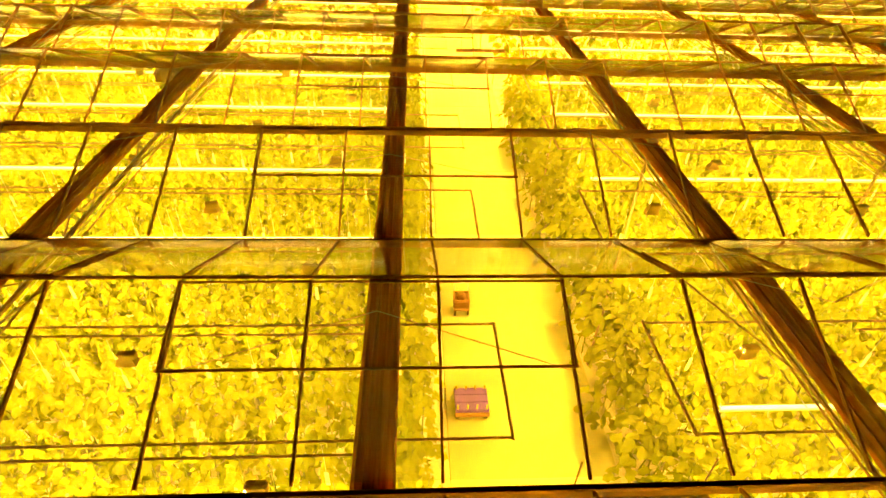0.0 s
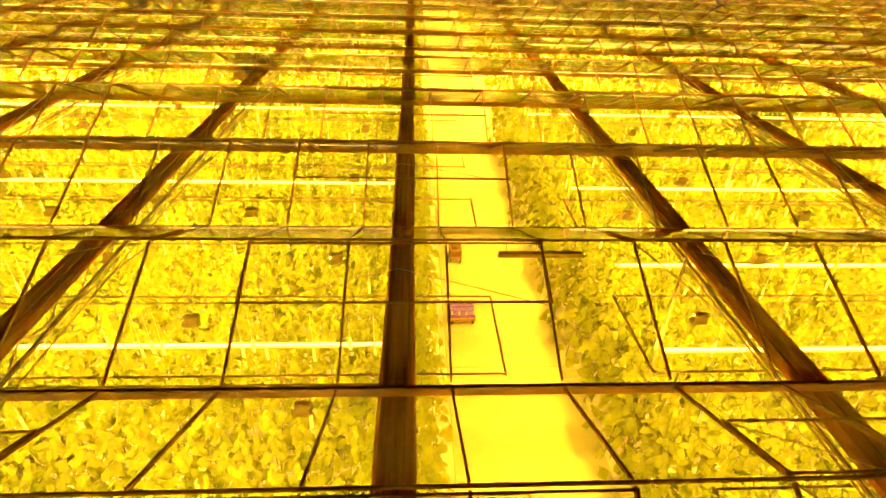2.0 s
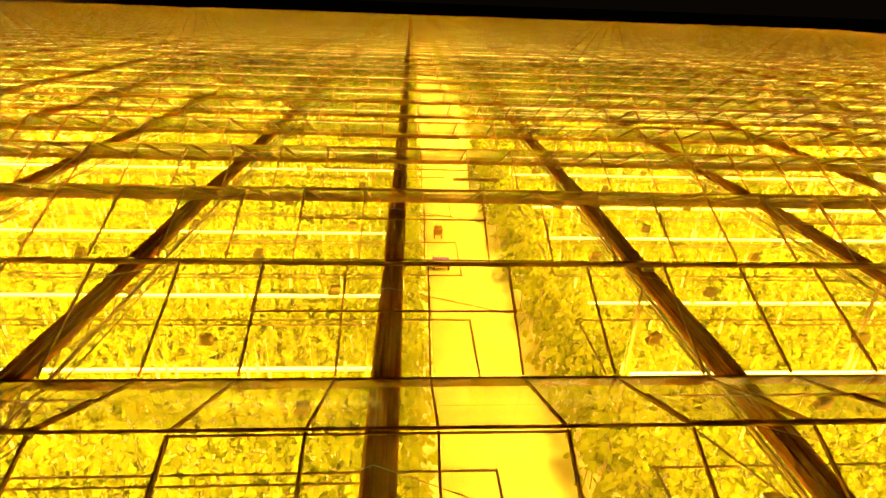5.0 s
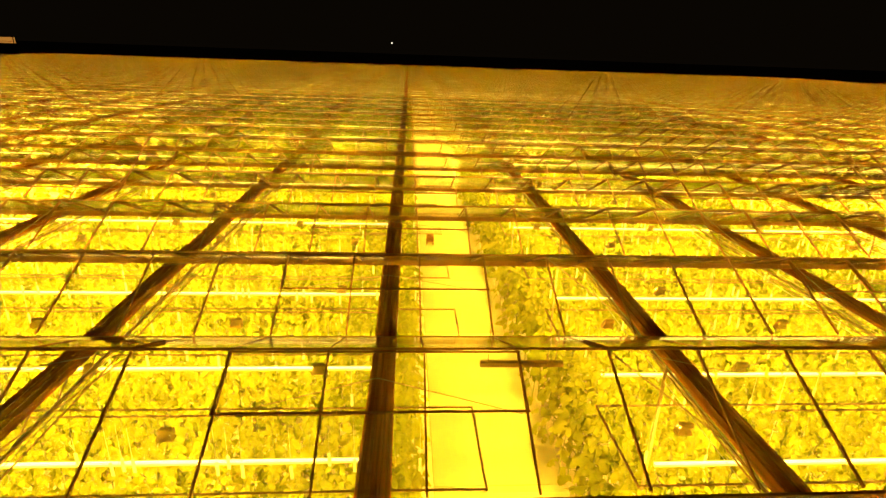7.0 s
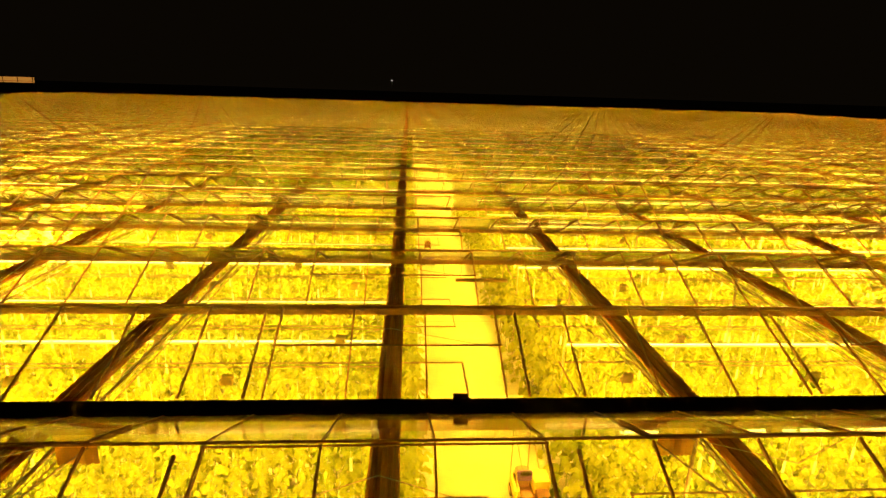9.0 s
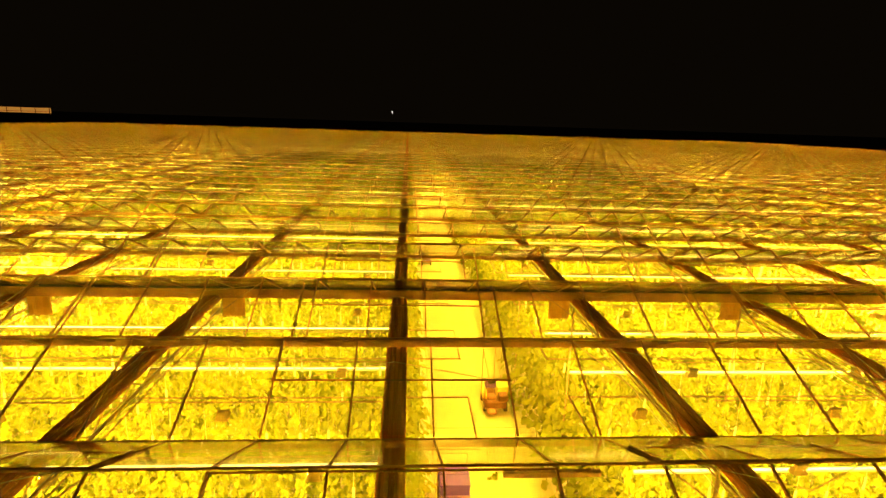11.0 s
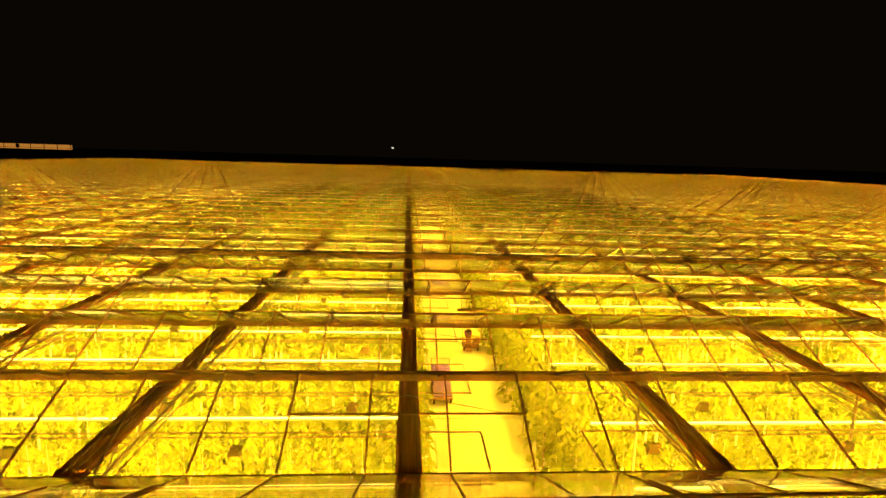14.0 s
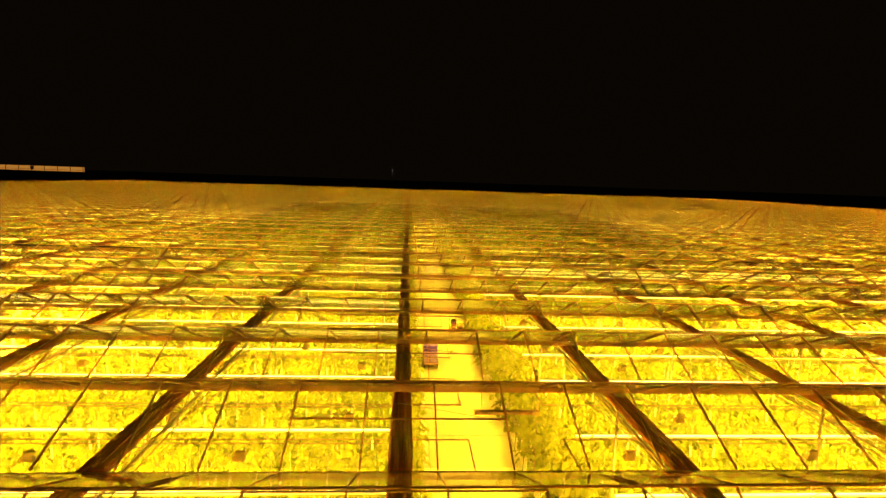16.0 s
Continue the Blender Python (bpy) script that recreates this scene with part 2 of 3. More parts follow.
def roof_span(k):
    span = thing("roof_span", "glazed greenhouse roof span with aluminium bars", "roof", (0, span_y(k), GUTTER), kind="structure")
    if k != EXP_K:
        part("gutter", GUT, DARK, span, "dark metal gutter")
    else:
        gutter = part("gutter", Shape().bevel_box(X_MIN, X_MAX, -0.358, 0.04, -0.24, -0.012, 0.02), DARK, span, "wide brown expansion gutter")
        # black strip added for the shade on the gutter's top, which no lamp reaches
        part("unlit_top", Shape().bevel_box(X_MIN, X_MAX, -0.352, 0.034, -0.008, 0.01, 0.01), BLACK, gutter, "black strip for the unlit top of the gutter")
    part("ridge", RDG, DARK, span, "dark ridge bar", at=(0, SPAN / 2, RIDGE))
    near = k <= K_NEAR and k >= -17
    bars, sheets = Shape(), Shape()
    for side in (0, 1):
        for i in I_ALL:
            if near and i in NEAR_I:
                part("glazing_bar", BAR[side], ALU, span, at=(i * PANE, 0, 0))
                part("pane", PANES[2 * side + (1 if in_vent(i, side) else 0)], GLASS, span, at=(i * PANE, 0, 0))
            elif abs(i * PANE) < 0.9 * (k * SPAN + 60) + 12:
                (ya, za), (yb, zb) = slope(side, 0.03), slope(side, 0.985)
                bars.slab(i * PANE - 0.011, i * PANE + 0.011, ya, za, yb, zb, 0.036, -0.028)
        (ya, za), (yb, zb) = slope(side, 0.04), slope(side, 0.98)
        x0, x1 = (NEAR_I[0] * PANE, (NEAR_I[-1] + 1) * PANE)
        for a, b in (((X_MIN, x0), (x1, X_MAX)) if near else ((X_MIN, X_MAX),)):
            sheets.sheet((a, ya, za), (b, ya, za), (b, yb, zb), (a, yb, zb))
        fr, rails, panes, rod = VENTS[side]
        for n in range(-2, 3):
            i = VENT_I[side] + 8 * n
            if near and i >= NEAR_I[0] and i + 3 <= NEAR_I[-1] + 1:
                vent = part("ventilator", fr, ALU, span, "aluminium ventilator frame, nearly shut", at=(i * PANE, 0, 0))
                for r in rails:
                    part("rail", r, ALU, vent)
                for r in panes:
                    part("pane", r, GLASS, vent)
                part("push_rod", rod, STEEL, vent)
    if bars.v:
        tagged(part("glazing_bars", bars, ALU, span), kind="stuff")
    tagged(part("panes", sheets, GLASS, span), kind="stuff")


for k in range(K_FIRST, K_LAST + 1):
    roof_span(k)

# ---- folded screens and trusses ----
def screen_mesh():
    s = Shape()
    y0, y1 = Y0, Y1
    prof = [(-0.18, -0.31), (-0.19, -0.24), (-0.15, -0.18), (-0.09, -0.21), (-0.03, -0.17), (0.04, -0.2), (0.1, -0.175), (0.16, -0.2), (0.18, -0.25), (0.17, -0.31)]
    o = len(s.v)
    ys = np.linspace(y0, y1, 121)
    for a, y in enumerate(ys):
        wob = 0.015 * math.sin(a * 1.7) + 0.01 * math.sin(a * 0.6)
        s.v += [(px * (1 + wob * 3), y, pz + wob) for px, pz in prof]
    n = len(prof)
    for a in range(len(ys) - 1):
        s.f += [(o + a * n + i, o + a * n + (i + 1) % n, o + a * n + n + (i + 1) % n, o + a * n + n + i) for i in range(n)]
    return s.data("folded_screen", SCREEN)


SCR = screen_mesh()
TRUSS_FAR = Shape().box(-0.02, 0.02, Y0, Y1, -0.40, -0.36).box(-0.02, 0.02, Y0, Y1, -0.66, -0.62).data("chord", STEEL)
CABLE = Shape().tube((-0.1, Y0, -0.5), (-0.1, Y1, -0.5), 0.006, 5).tube((0.1, Y0, -0.5), (0.1, Y1, -0.5), 0.006, 5).tube((-0.07, Y0, -0.8), (-0.07, Y1, -0.8), 0.006, 5).data("cable", STRING)
TRUSS_PIPE = Shape().tube((0.05, Y0, -0.78), (0.05, Y1, -0.78), 0.014, 6).data("pipe", PIPE)
LATTICE = Shape()
for k in range(K_FIRST, 20):
    for j in range(4):
        ya = k * SPAN + j * 0.8
        LATTICE.tube((0, ya, -0.64), (0, ya + 0.4, -0.39), 0.012, 4, caps=False).tube((0, ya + 0.4, -0.39), (0, ya + 0.8, -0.64), 0.012, 4, caps=False)
LATTICE = LATTICE.data("lattice", STEEL)
POST = Shape().box(-0.022, 0.022, -0.022, 0.022, 0, GUTTER - 0.1).box(-0.09, 0.09, -0.09, 0.09, GUTTER - 0.16, GUTTER - 0.1).data("post", STEEL)
for n in range(int((X_MIN - SCREEN_X) / BAY) + 1, int((X_MAX - SCREEN_X) / BAY)):
    x = SCREEN_X + n * BAY
    solid("folded_screen", SCR, SCREEN, "bundle of brown folded shade cloth along a truss", "screen", (x, 0, GUTTER), "folded screens")
    truss = solid("truss", TRUSS_FAR, STEEL, "galvanised lattice truss under the roof", "truss", (x + 0.06, 0, GUTTER), "trusses")
    if abs(x) < 30:
        part("cable", CABLE, STRING, truss, "pale screen cable")
        part("pipe", TRUSS_PIPE, PIPE, truss, "brown pipe along the truss")
    if abs(x) < 16:
        part("lattice", LATTICE, STEEL, truss)
        for k in range(-17, 20, 2):
            if n > 0:
                solid("post", POST, STEEL, "grey steel post under the gutter", "post", (x, span_y(k), 0), "posts")

# ---- lamps ----
def lamp_xs(row):
    x0 = -3.48 if row == 0 else -1.68
    return [x0 + 3.64 * n for n in range(-30, 34) if not 0.0 < x0 + 3.64 * n < 3.0 and X_MIN + 1 < x0 + 3.64 * n < X_MAX - 1]


LAMP_Y = (2.17, 0.57)
HOUS = Shape().bevel_box(-0.07, 0.14, -0.045, 0.045, 0.0, 0.075, 0.02).data("housing", HOUSING)
REFL = Shape()
ra, rb = [(-0.075, -0.042), (0.09, -0.042), (0.09, 0.042), (-0.075, 0.042)], [(-0.105, -0.062), (0.12, -0.062), (0.12, 0.062), (-0.105, 0.062)]
for i in range(4):
    a, b, c, d = ra[i], ra[(i + 1) % 4], rb[(i + 1) % 4], rb[i]
    REFL.hexa([(*d, -0.1), (*c, -0.1), (*b, 0.0), (*a, 0.0), (*d, -0.092), (*c, -0.092), (*b, 0.008), (*a, 0.008)])
REFL = REFL.data("reflector", HOUSING)
BLB = Shape().sheet((-0.096, 0.053, -0.09), (0.111, 0.053, -0.09), (0.111, -0.053, -0.09), (-0.096, -0.053, -0.09)).data("bulb", BULB)
far_lamps, far_bulbs = Shape(), Shape()
first_lamp = None
for k in range(K_FIRST, K_LAST + 1):
    for row in (0, 1):
        for x in lamp_xs(row):
            y = span_y(k) + LAMP_Y[row]
            if -16.5 <= k <= 3 and abs(x - 0.5) < 12:
                at = (x, y, GUTTER - 0.9)
                if first_lamp is None:
                    first_lamp = thing("grow_lamp", "brown sodium grow lamp hung over the crop", "lamp", at, "grow lamps")
                    part("housing", HOUS, HOUSING, first_lamp)
                    part("reflector", REFL, HOUSING, first_lamp)
                    part("bulb", BLB, BULB, first_lamp, "glowing sodium lens")
                else:
                    copy_thing(first_lamp, Matrix.Translation(at))
            elif abs(x) < 0.9 * (k * SPAN + 60) + 16:
                z = GUTTER - 0.95
                far_lamps.box(x - 0.135, x + 0.135, y - 0.08, y + 0.08, z + 0.006, z + 0.1)
                for xa, xb, ya, yb in ((x - 0.135, x + 0.135, y - 0.08, y - 0.072), (x - 0.135, x + 0.135, y + 0.072, y + 0.08), (x - 0.135, x - 0.124, y - 0.072, y + 0.072), (x + 0.124, x + 0.135, y - 0.072, y + 0.072)):
                    far_lamps.box(xa, xb, ya, yb, z - 0.012, z + 0.006)
                far_bulbs.sheet((x - 0.122, y + 0.07, z), (x + 0.122, y + 0.07, z), (x + 0.122, y - 0.07, z), (x - 0.122, y - 0.07, z))
rest = solid("grow_lamps", far_lamps, HOUSING, "rows of sodium grow lamps far over the crop", "lamps", kind="stuff")
part("bulbs", far_bulbs, BULB, rest)

# ---- pipe loops, bright pipes ----
def loop_mesh(x_end, x_far):
    s = Shape()
    z = GUTTER - 0.8
    a, b = 0.97, 2.55
    s.tube((x_end, a, z), (x_far, a, z), 0.014, 6).tube((x_end, b, z), (x_far, b, z), 0.014, 6).tube((x_end, a - 0.02, z), (x_end, b + 0.02, z), 0.018, 6)
    x2 = -0.75 if x_far < 0 else 5.3
    s.tube((x2, a - 0.15, z), (x_far, a - 0.15, z), 0.013, 6).tube((x2, b - 0.15, z), (x_far, b - 0.15, z), 0.013, 6)
    return s.data("pipe_loop", PIPE)


LOOPS = [loop_mesh(0.76, X_MIN + 1), loop_mesh(2.62, X_MAX - 1)]
for k in range(-17, K_LAST):
    for side in (0, 1):
        solid("pipe_loop", LOOPS[side], PIPE, "brown steel pipe loop hung under the roof", "pipe", (0, span_y(k), 0), "pipe loops")
TUBE = glow("tube_light", (1.0, 0.82, 0.33), 2.2)
for side, (xa, xb) in enumerate(((X_MIN + 1, -0.6), (3.9, X_MAX - 1))):
    lens = Shape().box(xa, xb, -0.022, 0.022, 0.0, 0.025).data("diffuser", TUBE)
    tray = Shape().hexa([(xa, -0.025, -0.04), (xb, -0.025, -0.04), (xb, 0.025, -0.04), (xa, 0.025, -0.04), (xa, -0.035, 0.0), (xb, -0.035, 0.0), (xb, 0.035, 0.0), (xa, 0.035, 0.0)]).data("tray", WHITE)
    for m in range(-9, 20):
        for off in ((3.08, 5.8), (2.88, 5.5))[side]:
            if side == 0 and m == -1 and off > 5:
                continue
            light = thing("tube_light", "long glowing white tube light over a crop row", "light", (0, 6.4 * m + off - (JOINT if m < -4 else 0.0), GUTTER - 2.2), "tube lights")
            part("diffuser", lens, TUBE, light)
            part("tray", tray, WHITE, light)

# ---- crop ----
LOBED = np.array([(0, 0, 0), (-0.46, 0.14, -0.08), (-0.27, 0.46, -0.05), (-0.36, 0.72, -0.16), (0, 1.05, -0.24), (0.36, 0.72, -0.16), (0.27, 0.46, -0.05), (0.46, 0.14, -0.08)])
LOBED_F = np.array([(0, 1, 2), (0, 2, 4), (2, 3, 4), (0, 4, 6), (0, 6, 7), (4, 5, 6)])
PLAIN = np.array([(0, 0, 0), (-0.42, 0.45, -0.08), (0, 1.0, -0.2), (0.42, 0.45, -0.08)])
PLAIN_F = np.array([(0, 2, 1), (0, 3, 2)])


def leaf_set(rng, xs, per, size, z0, z1, spread, lean=0.0, tmpl=LOBED, faces=LOBED_F, wide=()):
    """Vertices and faces of lobed, hanging leaves round stems at xs, which lean to either side in turn; each plant tapers to a tip.
    wide: how many more leaves the first plants carry, low down, at the open end of the row."""
    count = len(xs)
    side = np.where(np.arange(count) % 2, lean, -lean)
    tip = z1 + rng.uniform(-0.28, 0.25, count)
    more = np.zeros(count, int)
    more[:len(wide)] = wide[:count]
    plant = np.concatenate([np.repeat(np.arange(count), per), np.repeat(np.arange(count), more)])
    n, upper = len(plant), count * per
    u = (np.tile(np.arange(per), count) + rng.random(upper)) / per
    z = np.concatenate([z0 + (tip[plant[:upper]] - z0) * u ** 0.7, rng.uniform(0.25, z0 + 0.9, n - upper)])
    h = np.maximum(0.0, tip[plant] - z)
    az = np.arange(n) * 2.4 + rng.uniform(-0.6, 0.6, n)
    r0 = spread * np.minimum(1.0, 0.03 + 0.45 * h) * rng.uniform(0.05, 0.52, n)
    s = size * rng.uniform(0.75, 1.2, n) * np.minimum(1.25, 0.5 + 0.5 * h)
    dr = np.where(h > 0.35, rng.uniform(0.15, 1.0, n), rng.uniform(0.5, 1.25, n))
    ro = rng.uniform(-0.5, 0.5, n)
    v = tmpl[None] * s[:, None, None]
    col = lambda a: a[:, None]
    x, y, w = v[..., 0], v[..., 1] * col(np.cos(dr)) + v[..., 2] * col(np.sin(dr)), v[..., 2] * col(np.cos(dr)) - v[..., 1] * col(np.sin(dr))
    x, w = x * col(np.cos(ro)) + w * col(np.sin(ro)), w * col(np.cos(ro)) - x * col(np.sin(ro))
    y = y + col(r0)
    c, sn = col(np.cos(az)), col(np.sin(az))
    V = np.stack([x * c - y * sn + col(np.asarray(xs)[plant]), x * sn + y * c + col(side[plant]), w + col(z)], -1).reshape(-1, 3)
    F = (faces[None] + (np.arange(n) * len(tmpl))[:, None, None]).reshape(-1, 3)
    return V, F


def array_mesh(name, V, F, mat):
    me = bpy.data.meshes.new(name)
    me.from_pydata(V.tolist(), [], F.tolist())
    me.materials.append(mat)
    return me


ROW_PITCH = 1.6
rng = np.random.default_rng(5)
rows = {}
for side in (0, 1):
    for var in range(4):
        xs = np.arange(0.2, 14.55, 0.2) + rng.uniform(-0.05, 0.05, 72)
        xs = PATH_X0 - 0.35 - xs if side == 0 else PATH_X1 - 0.3 + xs
        V, F = leaf_set(rng, xs, 46, 0.19, 1.3, 3.8, 0.68, 0.36, wide=(30, 30, 24, 24, 16, 16, 8))
        stem, cords = Shape(), Shape()
        for i, x in enumerate(xs):
            stem.tube((x, 0, 0.02), (x + 0.03, 0.36 if i % 2 else -0.36, 3.4), 0.014, 5, 0.008, caps=False)
            if rng.random() < 0.2:
                z = 3.55 + 0.35 * rng.random()
                cords.box(x + 0.015, x + 0.065, -0.62, -0.612, z, z + 0.26).box(x + 0.038, x + 0.042, -0.618, -0.614, z + 0.26, 4.6)
        rows[side, var] = (array_mesh("foliage", V, F, LEAF), stem.data("stems", STEM), cords.data("strings", STRING))
j0, j1 = int(-50 / ROW_PITCH), int(19 / ROW_PITCH)
for j in range(j0, j1):
    for side in (0, 1):
        fol, st, co = rows[side, (j * 3 + side) % 4]
        row = thing("crop_row", "row of tall leafy green vines under grow lamps", "crop row", (0, j * ROW_PITCH + 0.35, 0), "crop rows")
        for name, me in (("foliage", fol), ("stem_stand", st), ("sticky_trap", co)):
            tagged(part(name, me, None, row), kind="stuff")
for side in (0, 1):
    allV, allF, n = [], [], 0
    for j in range(j0, int((Y1 - 2) / ROW_PITCH)):
        y = j * ROW_PITCH
        lo = 15 if j < j1 else 0.3
        hi = min(92, 0.9 * (y + 60) + 10)
        step = 0.5 if y < 40 else 0.8
        if hi <= lo:
            continue
        xs = np.arange(lo, hi, step)
        xs = xs + rng.uniform(-0.1, 0.1, len(xs))
        xs = PATH_X0 - 0.35 - xs if side == 0 else PATH_X1 - 0.3 + xs
        V, F = leaf_set(rng, xs, 11, 0.42 if y < 40 else 0.6, 2.2, 3.7, 0.9, 0.3, PLAIN, PLAIN_F)
        V[:, 1] += y + 0.35
        allV.append(V), allF.append(F + n)
        n += len(V)
    solid("crop_block", array_mesh("crop_block", np.concatenate(allV), np.concatenate(allF), LEAF), LEAF, "leafy crop rows further off under the lamps", "crop", kind="stuff")

# ---- vehicles and clutter on the path ----
PURPLE = surface("purple_plastic", (0.14, 0.055, 0.95), 0.45, 0.0, 4, 0.2)
ORANGE = surface("orange_paint", (0.14, 0.058, 0.03), 0.45, 0.1, 5, 0.25)
YELLOW = surface("yellow_paint", (0.8, 0.6, 0.1), 0.45, 0.0, 5, 0.2)
MAUVE = surface("mauve_board", (0.17, 0.085, 0.5), 0.6, 0.0, 3, 0.2)
BOARD = surface("plywood", (0.3, 0.16, 0.1), 0.7, 0.0, 3, 0.2)
RUBBER = surface("tyre_rubber", (0.04, 0.04, 0.04), 0.85, 0.0, 9, 0.3)


def wheels(owner, xs, ys, r, w=0.07):
    for x in xs:
        for y in ys:
            wh = part("wheel", Shape().tube((x - w / 2, y, r), (x + w / 2, y, r), r, 14), RUBBER, owner, "black rubber wheel")
            part("rim", Shape().tube((x - w / 2 - 0.004, y, r), (x + w / 2 + 0.004, y, r), r * 0.55, 10), STEEL, wh)


def flat_cart(at):
    c = thing("flat_cart", "low purple platform cart with pale corner caps on the path", "cart", at)
    deck = part("deck", Shape().bevel_box(-0.36, 0.36, -0.3, 0.3, 0.26, 0.33, 0.015), PURPLE, c)
    for i in range(3):
        part("slat", Shape().bevel_box(-0.35, 0.35, -0.29 + 0.2 * i, -0.11 + 0.2 * i, 0.33, 0.355, 0.008), PURPLE, deck)
    part("bumper", Shape().bevel_box(-0.37, 0.37, -0.36, -0.3, 0.2, 0.28, 0.012), BOARD, c, "pale wooden bumper board")
    for x in (-0.31, -0.1, 0.1, 0.31):
        for y in (-0.26, 0.26):
            part("cap", Shape().tube((x, y, 0.35), (x, y, 0.47), 0.022, 8, 0.016), YELLOW, c, "pale yellow corner cap")
    wheels(c, (-0.3, 0.3), (-0.2, 0.2), 0.12)


def small_cart(at):
    c = thing("tool_trolley", "small reddish brown tool trolley on the path", "trolley", at)
    tray = part("tray", Shape().bevel_box(-0.2, 0.2, -0.2, 0.2, 0.24, 0.46, 0.02), ORANGE, c)
    for x0, x1, y0, y1 in ((-0.2, 0.2, -0.2, -0.17), (-0.2, 0.2, 0.17, 0.2), (-0.2, -0.17, -0.166, 0.166), (0.17, 0.2, -0.166, 0.166)):
        part("rim", Shape().bevel_box(x0, x1, y0, y1, 0.46, 0.52, 0.006), BOARD, tray)
    part("bag", Shape().bevel_box(-0.14, 0.1, -0.1, 0.12, 0.462, 0.6, 0.05), ORANGE, c)
    part("bumper", Shape().bevel_box(-0.21, 0.21, -0.235, -0.2, 0.2, 0.26, 0.008), BOARD, c)
    part("handle", Shape().tube((-0.18, 0.2, 0.46), (-0.18, 0.26, 0.74), 0.012, 6).tube((0.18, 0.2, 0.46), (0.18, 0.26, 0.74), 0.012, 6).tube((-0.18, 0.26, 0.74), (0.18, 0.26, 0.74), 0.014, 6), WHITE, c, "pale handle")
    wheels(c, (-0.17, 0.17), (-0.15, 0.15), 0.1, 0.05)


def crate_cart(at):
    c = thing("harvest_cart", "long harvest cart stacked with purple crates and boards", "cart", at)
    part("deck", Shape().bevel_box(-0.42, 0.42, -1.05, 1.05, 0.28, 0.35, 0.02), BOARD, c)
    for y in (0.32, 0.78):
        for z in (0.35, 0.66):
            crate = part("crate", Shape().bevel_box(-0.38, 0.38, y - 0.21, y + 0.21, z, z + 0.29, 0.02), PURPLE, c, "purple plastic crate")
            part("rim", Shape().bevel_box(-0.4, 0.4, y - 0.225, y + 0.225, z + 0.26, z + 0.3, 0.01), PURPLE, crate)
    part("board", Shape().hexa([(-0.36, -0.95, 0.36), (0.38, -0.95, 0.36), (0.38, 0.08, 0.62), (-0.36, 0.08, 0.62), (-0.36, -0.95, 0.39), (0.38, -0.95, 0.39), (0.38, 0.08, 0.66), (-0.36, 0.08, 0.66)]), MAUVE, c, "leaning dull purple board")
    part("frame", Shape().tube((-0.4, 1.05, 0.35), (-0.4, 1.05, 1.25), 0.016, 6).tube((0.4, 1.05, 0.35), (0.4, 1.05, 1.25), 0.016, 6).tube((-0.4, 1.05, 1.25), (0.4, 1.05, 1.25), 0.016, 6).tube((-0.4, 1.05, 0.8), (0.4, 1.05, 0.8), 0.012, 6), STEEL, c)
    wheels(c, (-0.35, 0.35), (-0.8, 0.8), 0.14)


def tow_truck(at):
    c = thing("tow_tractor", "small brown electric tractor with tall pole stays and a yellow crate", "tractor", at)
    part("body", Shape().bevel_box(-0.4, 0.4, -0.6, 0.45, 0.2, 0.46, 0.05), ORANGE, c)
    part("platform", Shape().bevel_box(-0.34, 0.0, -0.95, -0.6, 0.16, 0.22, 0.02), BOARD, c, "brown standing board")
    part("hood", Shape().bevel_box(-0.3, 0.05, 0.05, 0.42, 0.46, 0.86, 0.06), BOARD, c)
    part("dashboard", Shape().bevel_box(-0.32, 0.07, -0.02, 0.05, 0.7, 0.98, 0.02), MAUVE, c)
    part("steering_wheel", Shape().tube((-0.12, -0.1, 0.96), (-0.12, -0.07, 0.98), 0.14, 14), RUBBER, c)
    part("seat", Shape().bevel_box(-0.28, 0.02, -0.5, -0.2, 0.46, 0.6, 0.04), BOARD, c)
    part("crate", Shape().bevel_box(0.08, 0.5, -0.2, 0.3, 0.46, 0.82, 0.03), YELLOW, c, "pale yellow crate")
    part("box", Shape().bevel_box(0.1, 0.44, -0.58, -0.24, 0.46, 0.66, 0.03), ORANGE, c, "reddish brown box")
    part("sack", Shape().bevel_box(-0.44, -0.3, -0.4, 0.3, 0.46, 0.74, 0.05), YELLOW, c, "pale yellow side pannier")
    for x in (-0.38, 0.06):
        part("mast", Shape().tube((x, 0.48, 0.3), (x, 0.48, 2.0), 0.014, 6), PIPE, c, "dark steel pole")
        part("stay", Shape().tube((x, 0.48, 1.95), (x + 0.32, 0.2, 0.5), 0.01, 6), PIPE, c)
    wheels(c, (-0.36, 0.36), (-0.42, 0.32), 0.17, 0.1)


flat_cart((1.03, 1.98, 0.02))
small_cart((1.04, 5.1, 0.02))
crate_cart((0.95, -23.5, 0.02))
tow_truck((2.85, -17.7, 0.02))
V, F = leaf_set(rng, np.array([0.0, 0.12, 0.2]), 9, 0.2, 0.05, 0.12, 0.5)
solid("leaf_litter", array_mesh("leaf_litter", V, F, LEAF), LEAF, "small heap of picked leaves on the path", "leaves", (2.1, -21.9, 0.02))

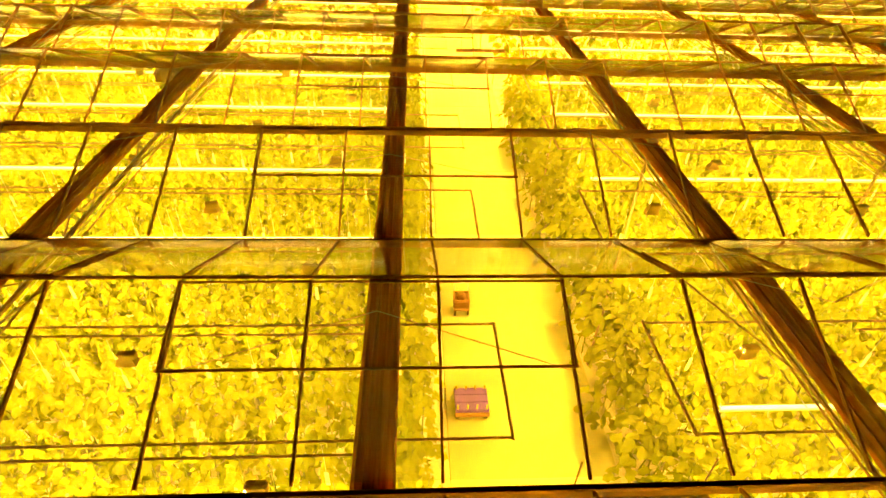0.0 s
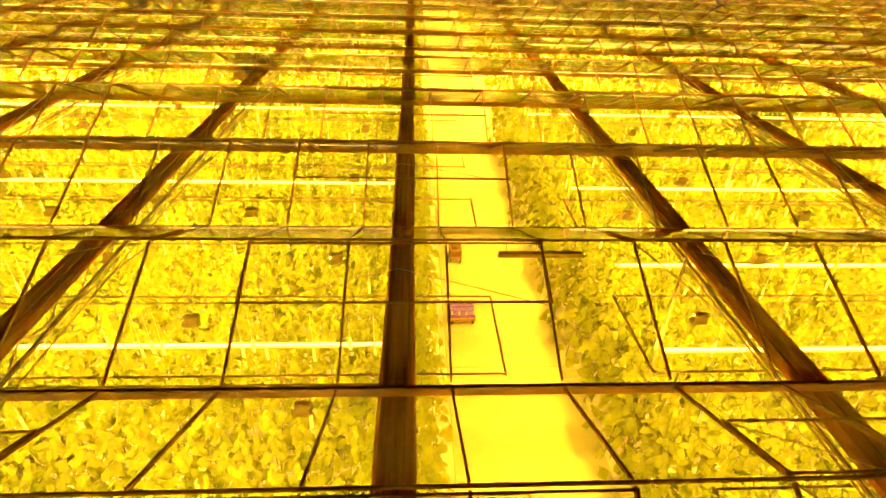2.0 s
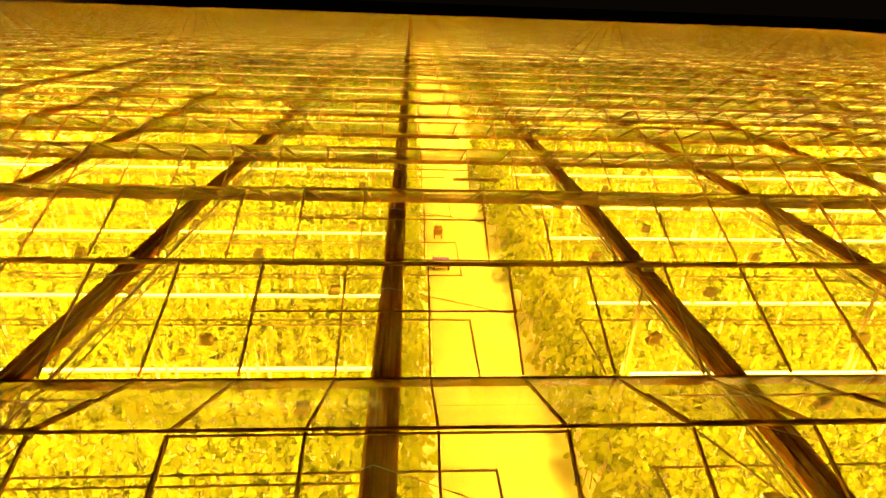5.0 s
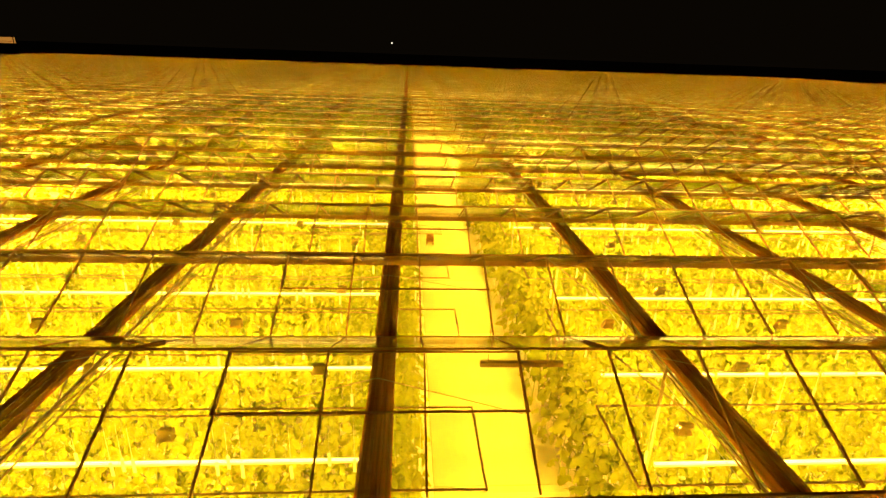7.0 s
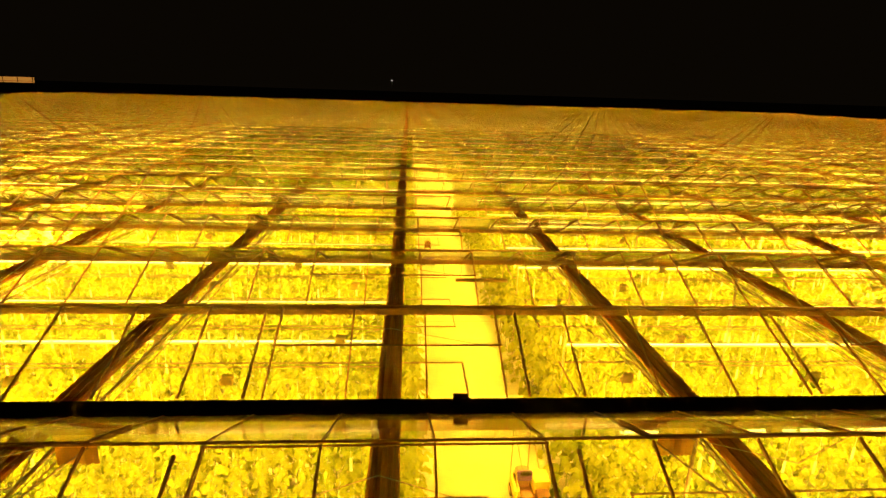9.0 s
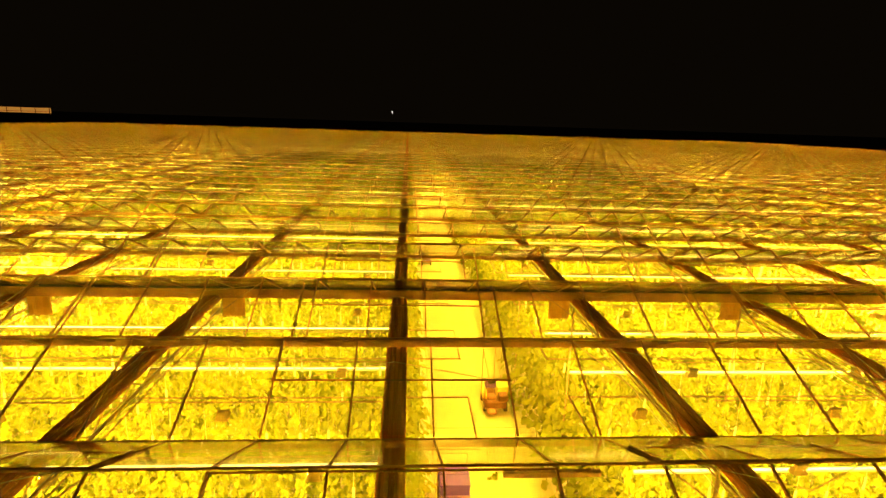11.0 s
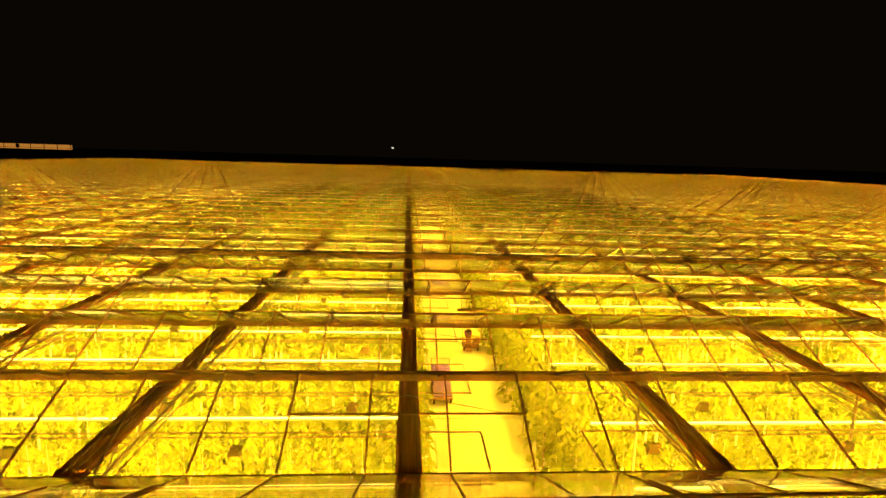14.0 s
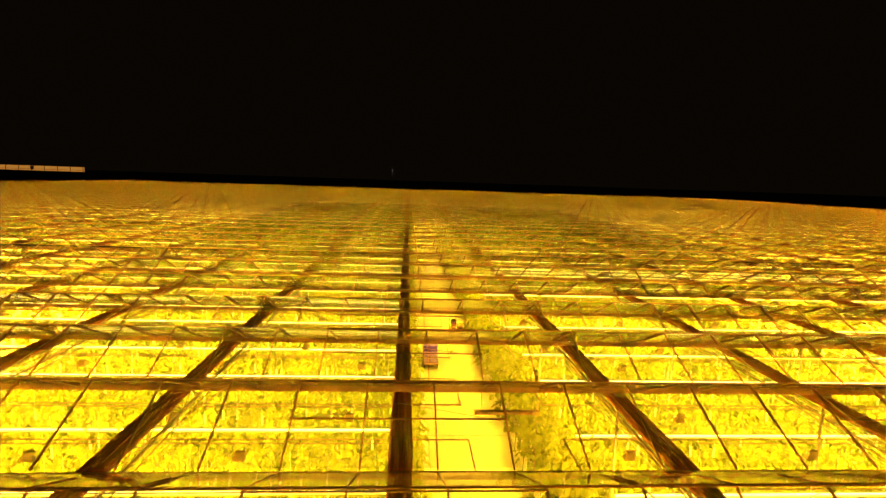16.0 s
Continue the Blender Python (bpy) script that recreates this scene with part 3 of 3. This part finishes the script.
# ---- distance ----
neighbour = thing("neighbouring_building", "dark taller glasshouse block with a lit band under its roof", "building", (-132.6, 178.0, 0), kind="structure")
part("wall", Shape().box(-160, 0, 0, 1.5, -0.06, 8.5), BLACK, neighbour)
part("lit_band", Shape().box(-160, -0.4, 0.3, 1.5, 8.5, 10.4), glow("lit_glazing", (1.0, 0.4, 0.06), 0.42), neighbour, "amber lit glazing")
part("roof", Shape().bevel_box(-160.3, 0.2, -0.3, 1.8, 10.4, 10.7, 0.05), BLACK, neighbour)
mullion = Shape().box(-0.09, 0.09, 0.1, 0.3, 8.5, 10.4).data("mullion", PIPE)
for i in range(32):
    part("mullion", mullion, PIPE, neighbour, at=(-5.0 * i - 0.2, 0, 0))
rail = Shape().box(-160, -0.2, 0.12, 0.28, 9.0, 9.12).data("rail", PIPE)
part("rail", rail, PIPE, neighbour)
part("vent_hood", Shape().bevel_box(-20.6, -19.4, -0.1, 0.3, 8.9, 10.3, 0.05), BLACK, neighbour, "dark vent hood")
mast = thing("street_lamp", "far white lamp on a tall mast", "lamp", (-20.5, 640.0, -0.06))
part("pole", Shape().tube((0, 0, 0), (0, 0, 19.2), 0.2, 8, 0.1), BLACK, mast)
part("head", Shape().tube((0, 0, 19.2), (0, 0, 19.8), 0.34, 10), glow("mast_light", (1.0, 0.85, 0.7), 8.0), mast, "glowing lamp head")

# ---- end and side walls ----
walls = Shape()
walls.box(X_MIN - 0.1, X_MAX + 0.1, Y1, Y1 + 0.1, 0, GUTTER).box(X_MIN - 0.1, X_MAX + 0.1, Y0 - 0.1, Y0, 0, GUTTER)
walls.box(X_MIN - 0.1, X_MIN, Y0, Y1, 0, GUTTER).box(X_MAX, X_MAX + 0.1, Y0, Y1, 0, GUTTER)
solid("wall_outer", walls, DARK, "dark outer wall of the greenhouse", "wall", kind="structure")

# ---- roof details: braces, crossbars, gutter box ----
for n in range(-9, 10):
    x = SCREEN_X + n * BAY
    inner = 1 if x < 0 else -1
    if n == 0 or abs(x) > 30:
        continue
    tie = Shape().tube((x + inner * 1.69, SPAN / 2, RIDGE - 0.04), (x + inner * 0.1, SPAN / 2 - 0.25, -0.46), 0.011, 5).data("tie_rod", STEEL)
    for k in range(-17, 10):
        solid("tie_rod", tie, STEEL, "thin steel rod from ridge to truss", "tie rod", (0, span_y(k), GUTTER), "tie rods")
for n in (-3, -2, -1, 1, 2, 3):
    x = SCREEN_X + n * BAY
    inner = 1 if x < 0 else -1
    xa, xb = sorted((x + inner * 0.22, x + inner * 0.75))
    flap = Shape()
    for i in range(6):
        xc, xd = xa + (xb - xa) * i / 6, xa + (xb - xa) * (i + 1) / 6
        ya, yb = 0.03 * (i % 2), 0.03 * ((i + 1) % 2)
        flap.hexa([(xc, ya, -0.75), (xd, yb, -0.72), (xd, yb + 0.006, -0.72), (xc, ya + 0.006, -0.75), (xc, ya, -0.15), (xd, yb, -0.15), (xd, yb + 0.006, -0.15), (xc, ya + 0.006, -0.15)])
    solid("screen_flap", flap, FLAP, "thin amber cloth flap hanging beside a truss", "cloth flap", (0, EXP_K * SPAN - JOINT, GUTTER), "cloth flaps")
motor = thing("screen_motor", "dark brown drive motor beside the folded screen", "motor", (-5.45, 6.4, GUTTER - 0.36))
part("casing", Shape().bevel_box(-0.26, 0.22, -0.16, 0.16, 0.0, 0.22, 0.03), PIPE, motor)
part("shaft", Shape().tube((0.2, 0, 0.1), (0.45, 0, 0.1), 0.025, 8), STEEL, motor)
part("bracket", Shape().box(-0.1, 0.1, -0.18, -0.16, 0.0, 0.3), STEEL, motor)
for k in (EXP_K - 1, EXP_K):
    for x in (-6.9, -2.53, 1.47, 5.85):
        (ya, za), (yb, zb) = slope(0, 0.06), slope(0, 0.95)
        solid("roof_brace", Shape().slab(x - 0.017, x + 0.017, ya, za, yb, zb, 0.03, -0.09), DARK, "brown steel brace beside the expansion gutter", "brace", (0, span_y(k), GUTTER), "roof braces")
for y in (-41.75, -29.0, -15.8, -3.0, 9.8):
    bar = thing("crossbar", "dark brown steel crossbar hung over the path", "crossbar", (1.65, y, GUTTER - 0.6), "crossbars")
    part("beam", Shape().bevel_box(-0.68, 0.68, -0.045, 0.045, -0.04, 0.04, 0.012), PIPE, bar)
    for x in (-0.55, 0.55):
        part("hanger", Shape().tube((x, 0, 0.04), (x, 0, 0.62), 0.008, 5), STEEL, bar)
box = thing("junction_box", "small black box standing on the wide gutter", "box", (0.46, EXP_K * SPAN - 0.02, GUTTER + 0.01))
part("body", Shape().bevel_box(-0.1, 0.1, -0.05, 0.05, 0, 0.06, 0.012), BLACK, box)
part("lid", Shape().bevel_box(-0.105, 0.105, -0.055, 0.055, 0.06, 0.075, 0.006), BLACK, box)
for x in (-0.07, 0.08):
    part("gland", Shape().tube((x, 0.0, 0.075), (x, 0.0, 0.1), 0.014, 6), BLACK, box)
part("cable", Shape().tube((0.1, 0.0, 0.03), (0.16, 0.0, 0.012), 0.01, 6), BLACK, box)
